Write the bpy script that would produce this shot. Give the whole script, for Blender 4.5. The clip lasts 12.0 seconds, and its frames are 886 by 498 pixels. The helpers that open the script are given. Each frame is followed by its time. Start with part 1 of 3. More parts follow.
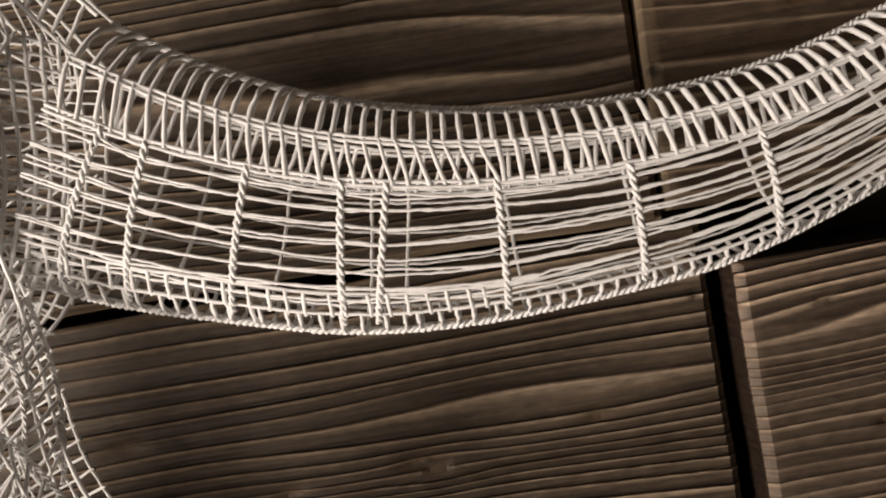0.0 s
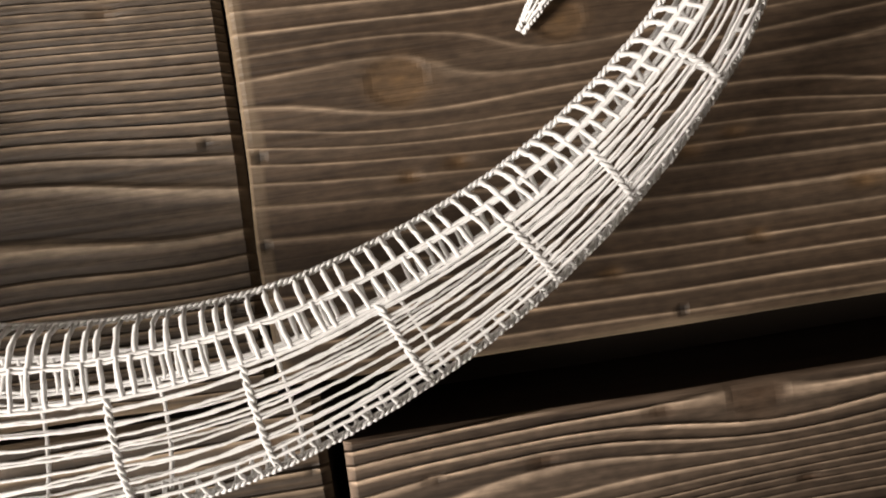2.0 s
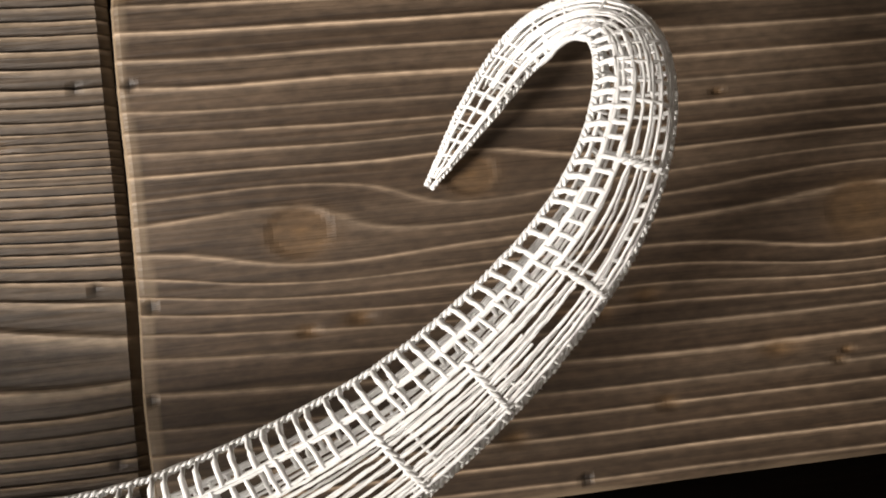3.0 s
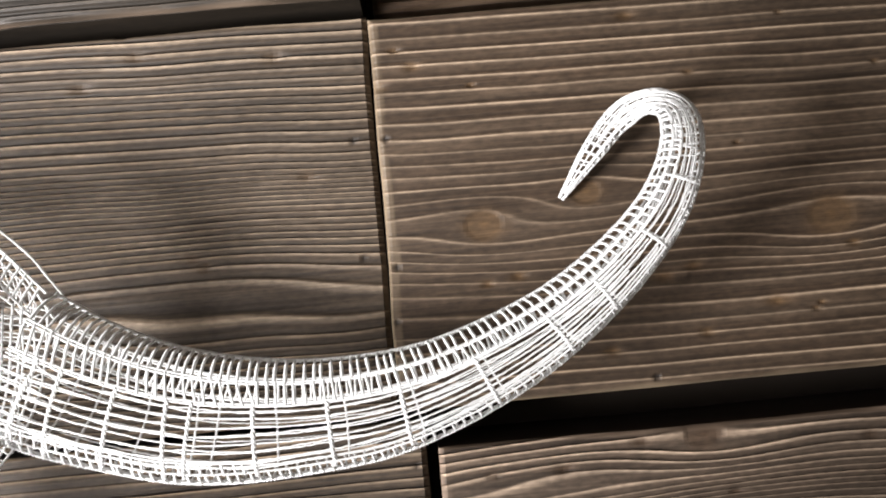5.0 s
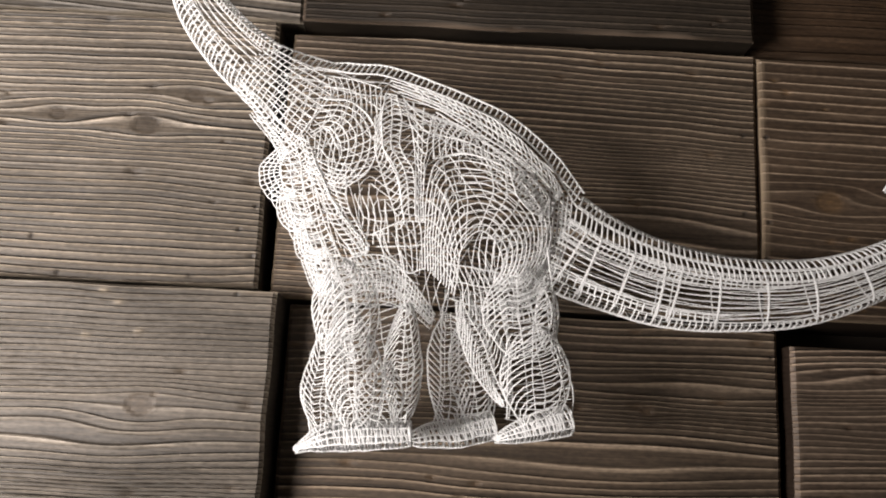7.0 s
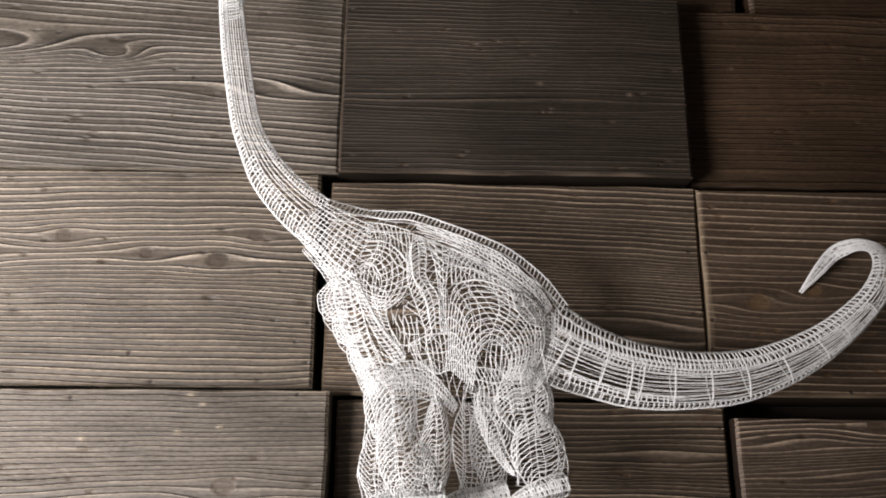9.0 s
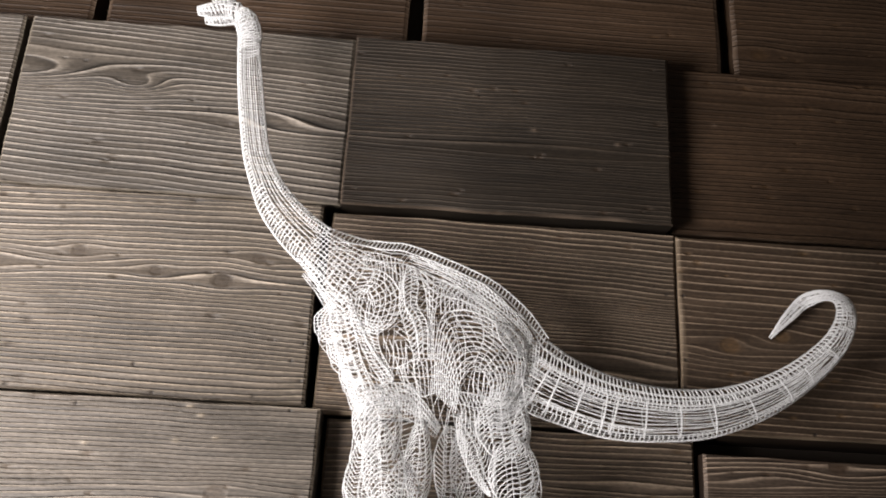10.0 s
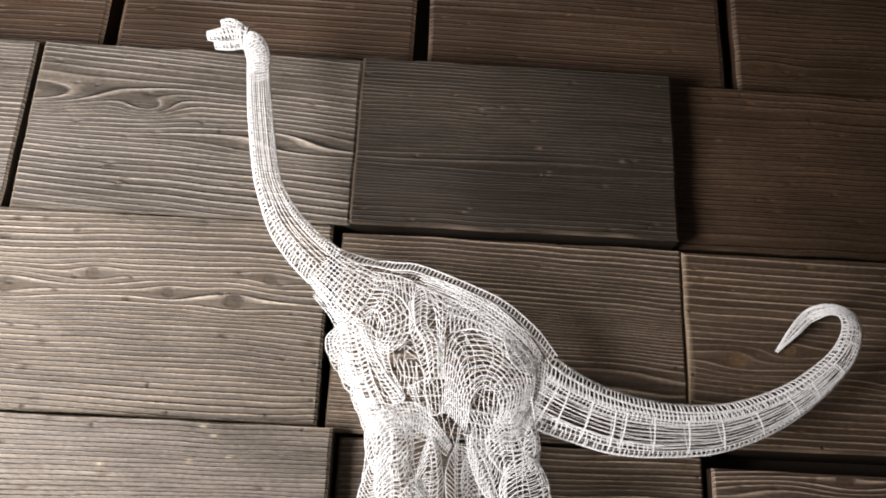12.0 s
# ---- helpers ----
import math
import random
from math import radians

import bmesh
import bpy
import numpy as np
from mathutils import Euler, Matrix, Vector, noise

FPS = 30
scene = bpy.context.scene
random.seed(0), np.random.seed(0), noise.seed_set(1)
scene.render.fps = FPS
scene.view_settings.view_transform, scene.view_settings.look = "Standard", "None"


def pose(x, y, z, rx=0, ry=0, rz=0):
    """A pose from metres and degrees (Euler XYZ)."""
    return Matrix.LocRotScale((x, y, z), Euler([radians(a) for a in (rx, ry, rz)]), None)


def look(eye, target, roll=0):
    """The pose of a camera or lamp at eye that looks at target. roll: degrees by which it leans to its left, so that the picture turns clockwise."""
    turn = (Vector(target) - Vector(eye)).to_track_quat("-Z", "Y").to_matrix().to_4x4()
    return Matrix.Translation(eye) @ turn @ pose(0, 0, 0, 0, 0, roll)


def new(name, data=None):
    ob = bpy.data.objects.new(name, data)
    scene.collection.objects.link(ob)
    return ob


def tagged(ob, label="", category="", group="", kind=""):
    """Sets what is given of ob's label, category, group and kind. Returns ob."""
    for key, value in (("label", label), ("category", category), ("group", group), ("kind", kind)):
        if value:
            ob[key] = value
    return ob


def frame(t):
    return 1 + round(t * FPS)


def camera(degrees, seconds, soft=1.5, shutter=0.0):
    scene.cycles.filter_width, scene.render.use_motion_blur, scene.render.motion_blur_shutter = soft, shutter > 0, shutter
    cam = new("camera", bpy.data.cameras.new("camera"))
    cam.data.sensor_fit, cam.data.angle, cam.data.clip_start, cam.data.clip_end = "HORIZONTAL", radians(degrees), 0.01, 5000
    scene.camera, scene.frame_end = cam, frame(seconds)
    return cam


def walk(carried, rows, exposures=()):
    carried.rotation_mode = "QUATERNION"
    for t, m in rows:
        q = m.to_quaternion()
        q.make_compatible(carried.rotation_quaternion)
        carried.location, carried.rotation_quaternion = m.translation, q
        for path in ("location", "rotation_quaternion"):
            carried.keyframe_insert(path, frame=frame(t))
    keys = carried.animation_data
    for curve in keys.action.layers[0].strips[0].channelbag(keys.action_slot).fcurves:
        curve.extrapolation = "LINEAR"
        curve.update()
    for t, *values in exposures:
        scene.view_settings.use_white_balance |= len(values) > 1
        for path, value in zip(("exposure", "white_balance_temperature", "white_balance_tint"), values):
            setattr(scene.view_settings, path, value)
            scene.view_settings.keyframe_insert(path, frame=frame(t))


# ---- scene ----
cam = camera(55.3, 12.0, soft=1.9)
PATH = [
    (0, (-0.0027, -0.0151, 1.5071), (-0.0045, 0.9848, 1.4913), -9.32),
    (0.5, (0.0175, -0.0143, 1.5000), (0.0201, 0.9852, 1.5286), -9.72),
    (1, (0.0412, -0.0173, 1.5047), (0.0466, 0.9821, 1.5381), -10.75),
    (1.5, (0.0644, -0.0112, 1.5140), (0.0810, 0.9886, 1.5235), -9.24),
    (2, (0.0752, -0.0149, 1.5287), (0.1337, 0.9833, 1.5295), -8.34),
    (2.5, (0.0871, -0.0137, 1.5376), (0.1705, 0.9827, 1.5501), -7.73),
    (3, (0.0953, -0.0100, 1.5537), (0.1824, 0.9857, 1.5870), -6.08),
    (3.2, (0.0976, -0.0126, 1.5578), (0.1863, 0.9826, 1.5987), -5.15),
    (4.8, (0.0702, -0.1144, 1.5359), (0.1014, 0.8798, 1.6389), -4.61),
    (5, (0.0606, -0.1271, 1.5289), (0.0801, 0.8675, 1.6307), -5.26),
    (5.5, (0.0074, -0.1753, 1.4960), (0.0347, 0.8160, 1.6250), -5.64),
    (6, (-0.0391, -0.2102, 1.4727), (-0.0159, 0.7781, 1.6233), -2.59),
    (6.5, (-0.0805, -0.2375, 1.4539), (-0.0654, 0.7477, 1.6242), 0.82),
    (7, (-0.1200, -0.2520, 1.4448), (-0.1130, 0.7273, 1.6471), 2.78),
    (7.2, (-0.1305, -0.2536, 1.4443), (-0.1335, 0.7231, 1.6590), 2.46),
    (8.8, (-0.1442, -0.3590, 1.4385), (-0.1172, 0.6010, 1.7172), -0.71),
    (9, (-0.1465, -0.3674, 1.4392), (-0.1113, 0.5901, 1.7255), 0.34),
    (9.5, (-0.1450, -0.3843, 1.4362), (-0.1097, 0.5631, 1.7542), 3.39),
    (10, (-0.1431, -0.3990, 1.4247), (-0.1084, 0.5444, 1.7548), 3.14),
    (10.5, (-0.1439, -0.4110, 1.4251), (-0.1132, 0.5237, 1.7791), 3.35),
    (11, (-0.1455, -0.4078, 1.4319), (-0.1174, 0.5235, 1.7952), 3.19),
    (11.5, (-0.1472, -0.4095, 1.4311), (-0.1203, 0.5266, 1.7817), 2.73),
    (12, (-0.1461, -0.4091, 1.4313), (-0.1180, 0.5327, 1.7664), 2.60),
]
walk(cam, [(t, look(eye, target, roll)) for t, eye, target, roll in PATH],
     exposures=((0.0, -0.9, 7950, 17), (0.5, -0.80, 7950, 17), (1.5, -0.3, 7600, 15), (3.0, 0.15, 7250, 12), (5.5, 0.5, 6450, 11), (6.0, -0.45, 6800, 13), (6.5, -0.95, 6900, 14), (7.2, -1.0, 6950, 14), (9.0, -0.98, 6700, 14), (12.0, -0.65, 6700, 14)))

# ---- light ----
world = bpy.data.worlds.new("world")
scene.world = world
world.use_nodes = True
world.node_tree.nodes["Background"].inputs[0].default_value = (1.0, 0.90, 0.80, 1)
world.node_tree.nodes["Background"].inputs[1].default_value = 0.16


def spot_lamp(name, eye, target, degrees, radius, watts, colour):
    data = bpy.data.lights.new(name, "SPOT")
    data.spot_size, data.spot_blend, data.shadow_soft_size = radians(degrees), 1.0, radius
    data.energy, data.color = watts, colour
    ob = new(name, data)
    ob.matrix_world = look(eye, target)
    return ob


spot_lamp("spot_lamp", (-0.76, -0.40, 1.31), (-0.44, 0.16, 1.55), 84, 0.20, 142.0, (1.0, 0.98, 0.97))


# ---- materials ----
def node_material(name):
    mat = bpy.data.materials.new(name)
    mat.use_nodes = True
    return mat, mat.node_tree.nodes, mat.node_tree.links, mat.node_tree.nodes["Principled BSDF"]


def noise_node(nodes, links, scale, detail=4.0, stretch=None):
    tex = nodes.new("ShaderNodeTexNoise")
    tex.inputs["Scale"].default_value, tex.inputs["Detail"].default_value = scale, detail
    geo = nodes.new("ShaderNodeNewGeometry")
    if stretch:
        mul = nodes.new("ShaderNodeVectorMath")
        mul.operation = "MULTIPLY"
        mul.inputs[1].default_value = stretch
        links.new(geo.outputs["Position"], mul.inputs[0])
        links.new(mul.outputs[0], tex.inputs["Vector"])
    else:
        links.new(geo.outputs["Position"], tex.inputs["Vector"])
    return tex


def ramp_node(nodes, stops):
    ramp = nodes.new("ShaderNodeValToRGB")
    ramp.color_ramp.elements[0].position, ramp.color_ramp.elements[0].color = stops[0][0], (*stops[0][1], 1)
    ramp.color_ramp.elements[1].position, ramp.color_ramp.elements[1].color = stops[-1][0], (*stops[-1][1], 1)
    for pos, col in stops[1:-1]:
        ramp.color_ramp.elements.new(pos).color = (*col, 1)
    return ramp


def mix_node(nodes, links, kind, fac, a, b):
    mix = nodes.new("ShaderNodeMix")
    mix.data_type, mix.blend_type = "RGBA", kind
    for sock, value in ((mix.inputs[0], fac), (mix.inputs[6], a), (mix.inputs[7], b)):
        if isinstance(value, bpy.types.NodeSocket):
            links.new(value, sock)
        elif isinstance(value, tuple):
            sock.default_value = (*value, 1)
        else:
            sock.default_value = value
    return mix.outputs[2]


def attribute(nodes, name):
    at = nodes.new("ShaderNodeAttribute")
    at.attribute_name = name
    return at.outputs["Fac"]


def wood(name, valley, ridge, knot, worn, groove=0.5, rough=0.55, depth=0.0009, rise=0.20):
    """Brushed softwood: dark soft early wood, pale raised late wood with its highlight and shaded side put into the
    colour, knots and worn arrises.
    """
    mat, nodes, links, bsdf = node_material(name)
    fibre = noise_node(nodes, links, 110.0, 7.0, (0.16, 1.0, 8.0))
    blotch = noise_node(nodes, links, 14.0, 3.0, (0.5, 1.0, 1.6))
    phase = attribute(nodes, "phase")
    part_of, which = nodes.new("ShaderNodeMath"), nodes.new("ShaderNodeMath")
    part_of.operation, which.operation = "FRACT", "FLOOR"
    links.new(phase, part_of.inputs[0])
    links.new(phase, which.inputs[0])
    chance = nodes.new("ShaderNodeTexWhiteNoise")
    chance.noise_dimensions = "1D"
    links.new(which.outputs[0], chance.inputs["W"])
    power = nodes.new("ShaderNodeMath")
    power.operation = "MULTIPLY_ADD"
    power.inputs[1].default_value, power.inputs[2].default_value = 0.70, 0.38
    links.new(chance.outputs["Value"], power.inputs[0])
    power2 = nodes.new("ShaderNodeMath")
    power2.operation = "MULTIPLY"
    links.new(power.outputs[0], power2.inputs[0])
    links.new(attribute(nodes, "fade"), power2.inputs[1])
    none, full = (0.0, 0.0, 0.0), (1.0, 1.0, 1.0)
    lines = []
    for stops in ([(rise, none), (0.5 * rise + 0.27, (0.45, 0.45, 0.45)), (0.50, full), (0.60, none)], [(0.56, none), (0.66, full), (0.76, (0.55, 0.55, 0.55)), (0.95, none)]):
        ramp = ramp_node(nodes, stops)
        links.new(part_of.outputs[0], ramp.inputs[0])
        mul = nodes.new("ShaderNodeMath")
        mul.operation = "MULTIPLY"
        links.new(ramp.outputs[0], mul.inputs[0])
        links.new(power2.outputs[0], mul.inputs[1])
        lines.append(mul.outputs[0])
    mid = tuple(0.8 * v + 0.2 * r for v, r in zip(valley, ridge))
    early = mix_node(nodes, links, "MIX", attribute(nodes, "ring"), valley, mid)
    # late wood lines: pale grain, brightened in colour for the light the ridges catch
    col = mix_node(nodes, links, "MIX", lines[0], early, ridge)
    # dark line beside each ridge: its shaded side, painted
    col = mix_node(nodes, links, "MIX", lines[1], col, tuple(groove * v for v in valley))
    col = mix_node(nodes, links, "MIX", attribute(nodes, "knot"), col, knot)
    speck = noise_node(nodes, links, 700.0, 4.0, (0.4, 1.0, 1.0))
    dust = ramp_node(nodes, [(0.25, (0.6, 0.6, 0.6)), (0.75, (1.4, 1.4, 1.4))])
    links.new(speck.outputs[0], dust.inputs[0])
    col = mix_node(nodes, links, "MULTIPLY", 0.8, col, dust.outputs[0])
    grain = ramp_node(nodes, [(0.3, (0.55, 0.55, 0.55)), (0.7, (1.35, 1.33, 1.3))])
    links.new(fibre.outputs[0], grain.inputs[0])
    col = mix_node(nodes, links, "MULTIPLY", 0.85, col, grain.outputs[0])
    stain = ramp_node(nodes, [(0.3, (0.62, 0.6, 0.58)), (0.7, (1.25, 1.22, 1.2))])
    links.new(blotch.outputs[0], stain.inputs[0])
    col = mix_node(nodes, links, "MULTIPLY", 0.9, col, stain.outputs[0])
    col = mix_node(nodes, links, "MIX", attribute(nodes, "worn"), col, worn)
    col = mix_node(nodes, links, "MIX", attribute(nodes, "nail"), col, (0.012, 0.010, 0.009))
    links.new(col, bsdf.inputs["Base Color"])
    bsdf.inputs["Roughness"].default_value = rough
    bsdf.inputs["Specular IOR Level"].default_value = 0.35
    bump = nodes.new("ShaderNodeBump")
    bump.inputs["Strength"].default_value, bump.inputs["Distance"].default_value = 0.7, 0.0005
    links.new(fibre.outputs[0], bump.inputs["Height"])
    carve = nodes.new("ShaderNodeMath")
    carve.operation = "SUBTRACT"
    links.new(lines[0], carve.inputs[0])
    shallow = nodes.new("ShaderNodeMath")
    shallow.operation = "MULTIPLY"
    shallow.inputs[1].default_value = 0.4
    links.new(lines[1], shallow.inputs[0])
    links.new(shallow.outputs[0], carve.inputs[1])
    relief = nodes.new("ShaderNodeBump")
    relief.inputs["Strength"].default_value, relief.inputs["Distance"].default_value = 1.0, depth
    links.new(carve.outputs[0], relief.inputs["Height"])
    links.new(bump.outputs[0], relief.inputs["Normal"])
    links.new(relief.outputs[0], bsdf.inputs["Normal"])
    return mat


WOOD_GREY = wood("weathered_grey_wood", (0.075, 0.064, 0.053), (0.45, 0.405, 0.345), (0.085, 0.064, 0.046), (0.30, 0.25, 0.19), 0.25)
WOOD_ASH = wood("ash_grey_wood", (0.062, 0.053, 0.043), (0.37, 0.33, 0.28), (0.06, 0.046, 0.034), (0.28, 0.235, 0.18), 0.16)
WOOD_BROWN = wood("dark_brown_wood", (0.040, 0.028, 0.019), (0.58, 0.465, 0.35), (0.10, 0.064, 0.036), (0.25, 0.19, 0.13))
WOOD_DARK = wood("darkest_brown_wood", (0.0205, 0.0156, 0.011), (0.125, 0.098, 0.073), (0.06, 0.04, 0.025), (0.15, 0.11, 0.08))
# very pale ridge colour stands in for the gloss on the grain lines
WOOD_DEEP = wood("deep_brown_wood", (0.032, 0.0215, 0.0158), (0.92, 0.73, 0.56), (0.07, 0.042, 0.025), (0.26, 0.19, 0.14), 0.4, 0.5, 0.0008, 0.18)
WOOD_RED = wood("reddish_brown_wood", (0.040, 0.0255, 0.0162), (0.58, 0.45, 0.33), (0.15, 0.09, 0.042), (0.30, 0.23, 0.155), 0.95, 0.55, 0.00024, 0.36)
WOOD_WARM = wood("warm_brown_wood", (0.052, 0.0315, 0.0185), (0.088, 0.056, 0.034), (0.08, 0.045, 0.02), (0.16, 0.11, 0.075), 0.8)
WOOD_OLIVE = wood("weathered_brown_wood", (0.054, 0.043, 0.032), (0.52, 0.45, 0.365), (0.030, 0.021, 0.014), (0.27, 0.22, 0.165), 0.15)


def thread_material():
    mat, nodes, links, bsdf = node_material("white_cotton_thread")
    tex = noise_node(nodes, links, 900.0, 3.0)
    ramp = ramp_node(nodes, [(0.3, (0.78, 0.785, 0.785)), (0.7, (0.92, 0.93, 0.935))])
    links.new(tex.outputs[0], ramp.inputs[0])
    links.new(ramp.outputs[0], bsdf.inputs["Base Color"])
    bsdf.inputs["Roughness"].default_value = 0.7
    bsdf.inputs["Sheen Weight"].default_value = 0.3
    return mat


THREAD = thread_material()


def plain_material(name, colour, rough, scale):
    mat, nodes, links, bsdf = node_material(name)
    tex = noise_node(nodes, links, scale, 5.0)
    ramp = ramp_node(nodes, [(0.3, tuple(0.85 * c for c in colour)), (0.7, tuple(min(1.0, 1.1 * c) for c in colour))])
    links.new(tex.outputs[0], ramp.inputs[0])
    links.new(ramp.outputs[0], bsdf.inputs["Base Color"])
    bsdf.inputs["Roughness"].default_value = rough
    return mat


BOARD = plain_material("dark_backing_board", (0.035, 0.025, 0.018), 0.9, 20.0)
PLASTER = plain_material("plain_plaster", (0.55, 0.5, 0.44), 0.9, 6.0)
FLOORING = plain_material("plain_floor", (0.22, 0.16, 0.11), 0.6, 4.0)


# ---- wooden wall ----
def mesh_object(name, verts, faces, material, parent=None, smooth=False):
    data = bpy.data.meshes.new(name)
    data.from_pydata(verts, [], faces)
    data.materials.append(material)
    if smooth:
        data.shade_smooth()
    data.update()
    ob = new(name, data)
    ob.parent = parent
    return ob


def box(name, x0, x1, y0, y1, z0, z1, material, parent=None):
    v = [(x, y, z) for x in (x0, x1) for y in (y0, y1) for z in (z0, z1)]
    f = [(0, 1, 3, 2), (4, 6, 7, 5), (0, 4, 5, 1), (2, 3, 7, 6), (0, 2, 6, 4), (1, 5, 7, 3)]
    return mesh_object(name, v, f, material, parent)


def value_noise(x, z, seed):
    """Smooth noise from -1 to 1 on arrays."""
    table = np.random.RandomState(seed).uniform(-1, 1, (64, 64))
    i, j = np.floor(x).astype(int), np.floor(z).astype(int)
    u, v = x - i, z - j
    u, v = u * u * (3 - 2 * u), v * v * (3 - 2 * v)
    a, b = table[i % 64, j % 64], table[(i + 1) % 64, j % 64]
    c, d = table[i % 64, (j + 1) % 64], table[(i + 1) % 64, (j + 1) % 64]
    return (a * (1 - u) + b * u) * (1 - v) + (c * (1 - u) + d * u) * v


def panel(x0, x1, z0, z1, face, material, seed, spacing=0.0046, wave=0.6, knots=(), slope=0.0, fine=True, tilt=0.0, flames=(), margin=0.0, res=0.0019, flecks=0, relief=1.0, nails=(), dots=(), eyes=()):
    """One brushed wooden block: relief of the growth rings on its face, rounded worn arrises, sides back to the board."""
    nx, nz = (int((x1 - x0) / res), int((z1 - z0) / 0.00042)) if fine else (70, 130)
    xs, zs = np.linspace(x0, x1, nx + 1), np.linspace(z0, z1, nz + 1)
    X, Z = np.meshgrid(xs, zs, indexing="ij")
    ze, knot, core = Z + slope * (X - x0), np.zeros_like(X), np.zeros_like(X)
    damp = np.zeros_like(X)
    for kx, kz, size in knots:
        d2 = ((X - kx) / (4.2 * size)) ** 2 + ((Z - kz) / (1.5 * size)) ** 2
        ze = ze - (Z - kz) * 0.9 * np.exp(-d2)
        r = np.sqrt(((X - kx) / 1.3) ** 2 + (Z - kz) ** 2) / size
        core = np.maximum(core, np.clip((0.95 - r) * 4, 0, 1))
        damp = np.maximum(damp, np.exp(-2.2 * d2))
        knot = np.maximum(knot, np.clip(1.3 - r, 0, 1) * (0.8 + 0.2 * np.cos(9 * r)))
    for fx, fz, sx, sz in flames:
        ze = ze - (Z - fz) * 0.82 * np.exp(-(((X - fx) / sx) ** 2) - ((Z - fz) / sz) ** 2)
    for fx, fz, sx, sz, rise in eyes:
        ze = ze + rise * np.exp(-(((X - fx) / sx) ** 2) - ((Z - fz) / sz) ** 2)
    ze = ze + 0.0034 * wave * value_noise(X * 7, Z * 18, seed) + 0.0005 * value_noise(X * 30, Z * 60, seed + 1)
    phase = ze / spacing + 2.6 * value_noise(X * 0 + 0.5, ze * 16, seed + 5) + 0.9 * value_noise(X * 0.8, ze * 55, seed + 12)
    number = np.floor(phase).astype(int)
    s = phase - number
    strength = np.random.RandomState(seed + 2).uniform(0.30, 1.0, 997)[number % 997]
    strength = strength * np.clip(0.8 + 0.55 * value_noise(X * 6, Z * 120, seed + 3), 0.1, 1.2)
    sharp = np.where(s < 0.5, 0.20, 0.11)
    fade = np.clip(0.85 + 0.6 * value_noise(X * 8, Z * 22, seed + 13), 0.2, 1.0)
    groove = np.exp(-(((s - 0.78) / 0.10) ** 2)) * strength * fade
    ridge = np.exp(-(((s - 0.5) / sharp) ** 2)) * strength * fade
    ring = np.clip(0.30 + 0.16 * value_noise(X * 11, Z * 260, seed + 14) + 0.70 * ridge - 0.18 * groove, 0, 1)
    ring = ring * (1 - core) + core * 0.34
    rng = np.random.RandomState(seed + 30)
    pit = np.zeros_like(X)
    for _ in range(26):
        px, pz, size = rng.uniform(x0, x1), rng.uniform(z0, z1), rng.uniform(0.0007, 0.0019)
        pit = np.maximum(pit, np.exp(-(((X - px) / (2.0 * size)) ** 2 + ((Z - pz) / size) ** 2)))
    edge = np.minimum(np.minimum(X - x0, x1 - X), np.minimum(Z - z0, z1 - Z))
    ragged = 0.0017 + 0.0010 * value_noise(X * 60 + 3, Z * 60, seed + 4)
    fall = np.clip(1 - edge / ragged, 0, 1)
    Y = face + tilt * (X - x0) - 0.0010 * relief * ring - 0.0008 * value_noise(X * 9, Z * 30, seed + 6) + 0.0020 * fall ** 2
    Y = Y + 0.0004 * core + 0.0010 * pit
    worn = np.clip(fall * (0.75 + 0.6 * value_noise(X * 35, Z * 35, seed + 7)), 0, 0.8)
    for _ in range(flecks):
        px, pz, size = rng.uniform(x0 + 0.02, x1 - 0.01), rng.uniform(z0 + 0.02, z1 - 0.01), rng.uniform(0.0007, 0.0012)
        dot = np.exp(-(((X - px) / (1.2 * size)) ** 2 + ((Z - pz) / size) ** 2))
        worn, Y = np.maximum(worn, dot), Y - 0.0007 * dot
    for px, pz in dots:
        dot = np.exp(-(((X - px) / 0.0019) ** 2 + ((Z - pz) / 0.0012) ** 2))
        worn, Y = np.maximum(worn, dot), Y - 0.0007 * dot
    nail = np.zeros_like(X)
    for px, pz in nails:
        nail = np.maximum(nail, np.clip(1.6 - np.hypot(X - px, Z - pz) / 0.0011, 0, 1))
    Y = Y + 0.0006 * nail
    if margin:
        band = np.clip((margin * (1 + 0.35 * value_noise(X * 0 + 4.5, Z * 70, seed + 15)) - (X - x0)) / 0.0006, 0, 1)
        worn = np.maximum(worn, 0.3 * band)
    knot = np.maximum(knot, 0.8 * pit)
    jx = 0.0006 * value_noise(X * 0 + 1.5, Z * 45, seed + 8)
    jz = 0.0006 * value_noise(X * 30, Z * 0 + 2.5, seed + 9)
    front = np.stack([X + jx, Y, Z + jz], -1).reshape(-1, 3)
    idx = np.arange((nx + 1) * (nz + 1)).reshape(nx + 1, nz + 1)
    quads = np.stack([idx[:-1, :-1], idx[1:, :-1], idx[1:, 1:], idx[:-1, 1:]], -1).reshape(-1, 4)
    rim = np.concatenate([idx[:, 0], idx[-1, 1:], idx[-2::-1, -1], idx[0, -2:0:-1]])
    lip, back = front[rim].copy(), front[rim].copy()
    lip[:, 1] += 0.0012
    back[:, 1] = 0.226
    back = np.concatenate([lip, back])
    n = len(front)
    b = np.arange(len(rim)) + n
    c = b + len(rim)
    sides = np.concatenate([np.stack([np.roll(rim, -1), rim, b, np.roll(b, -1)], -1), np.stack([np.roll(b, -1), b, c, np.roll(c, -1)], -1)])
    data = bpy.data.meshes.new("panel")
    data.from_pydata(np.concatenate([front, back]).tolist(), [], np.concatenate([quads, sides]).tolist())
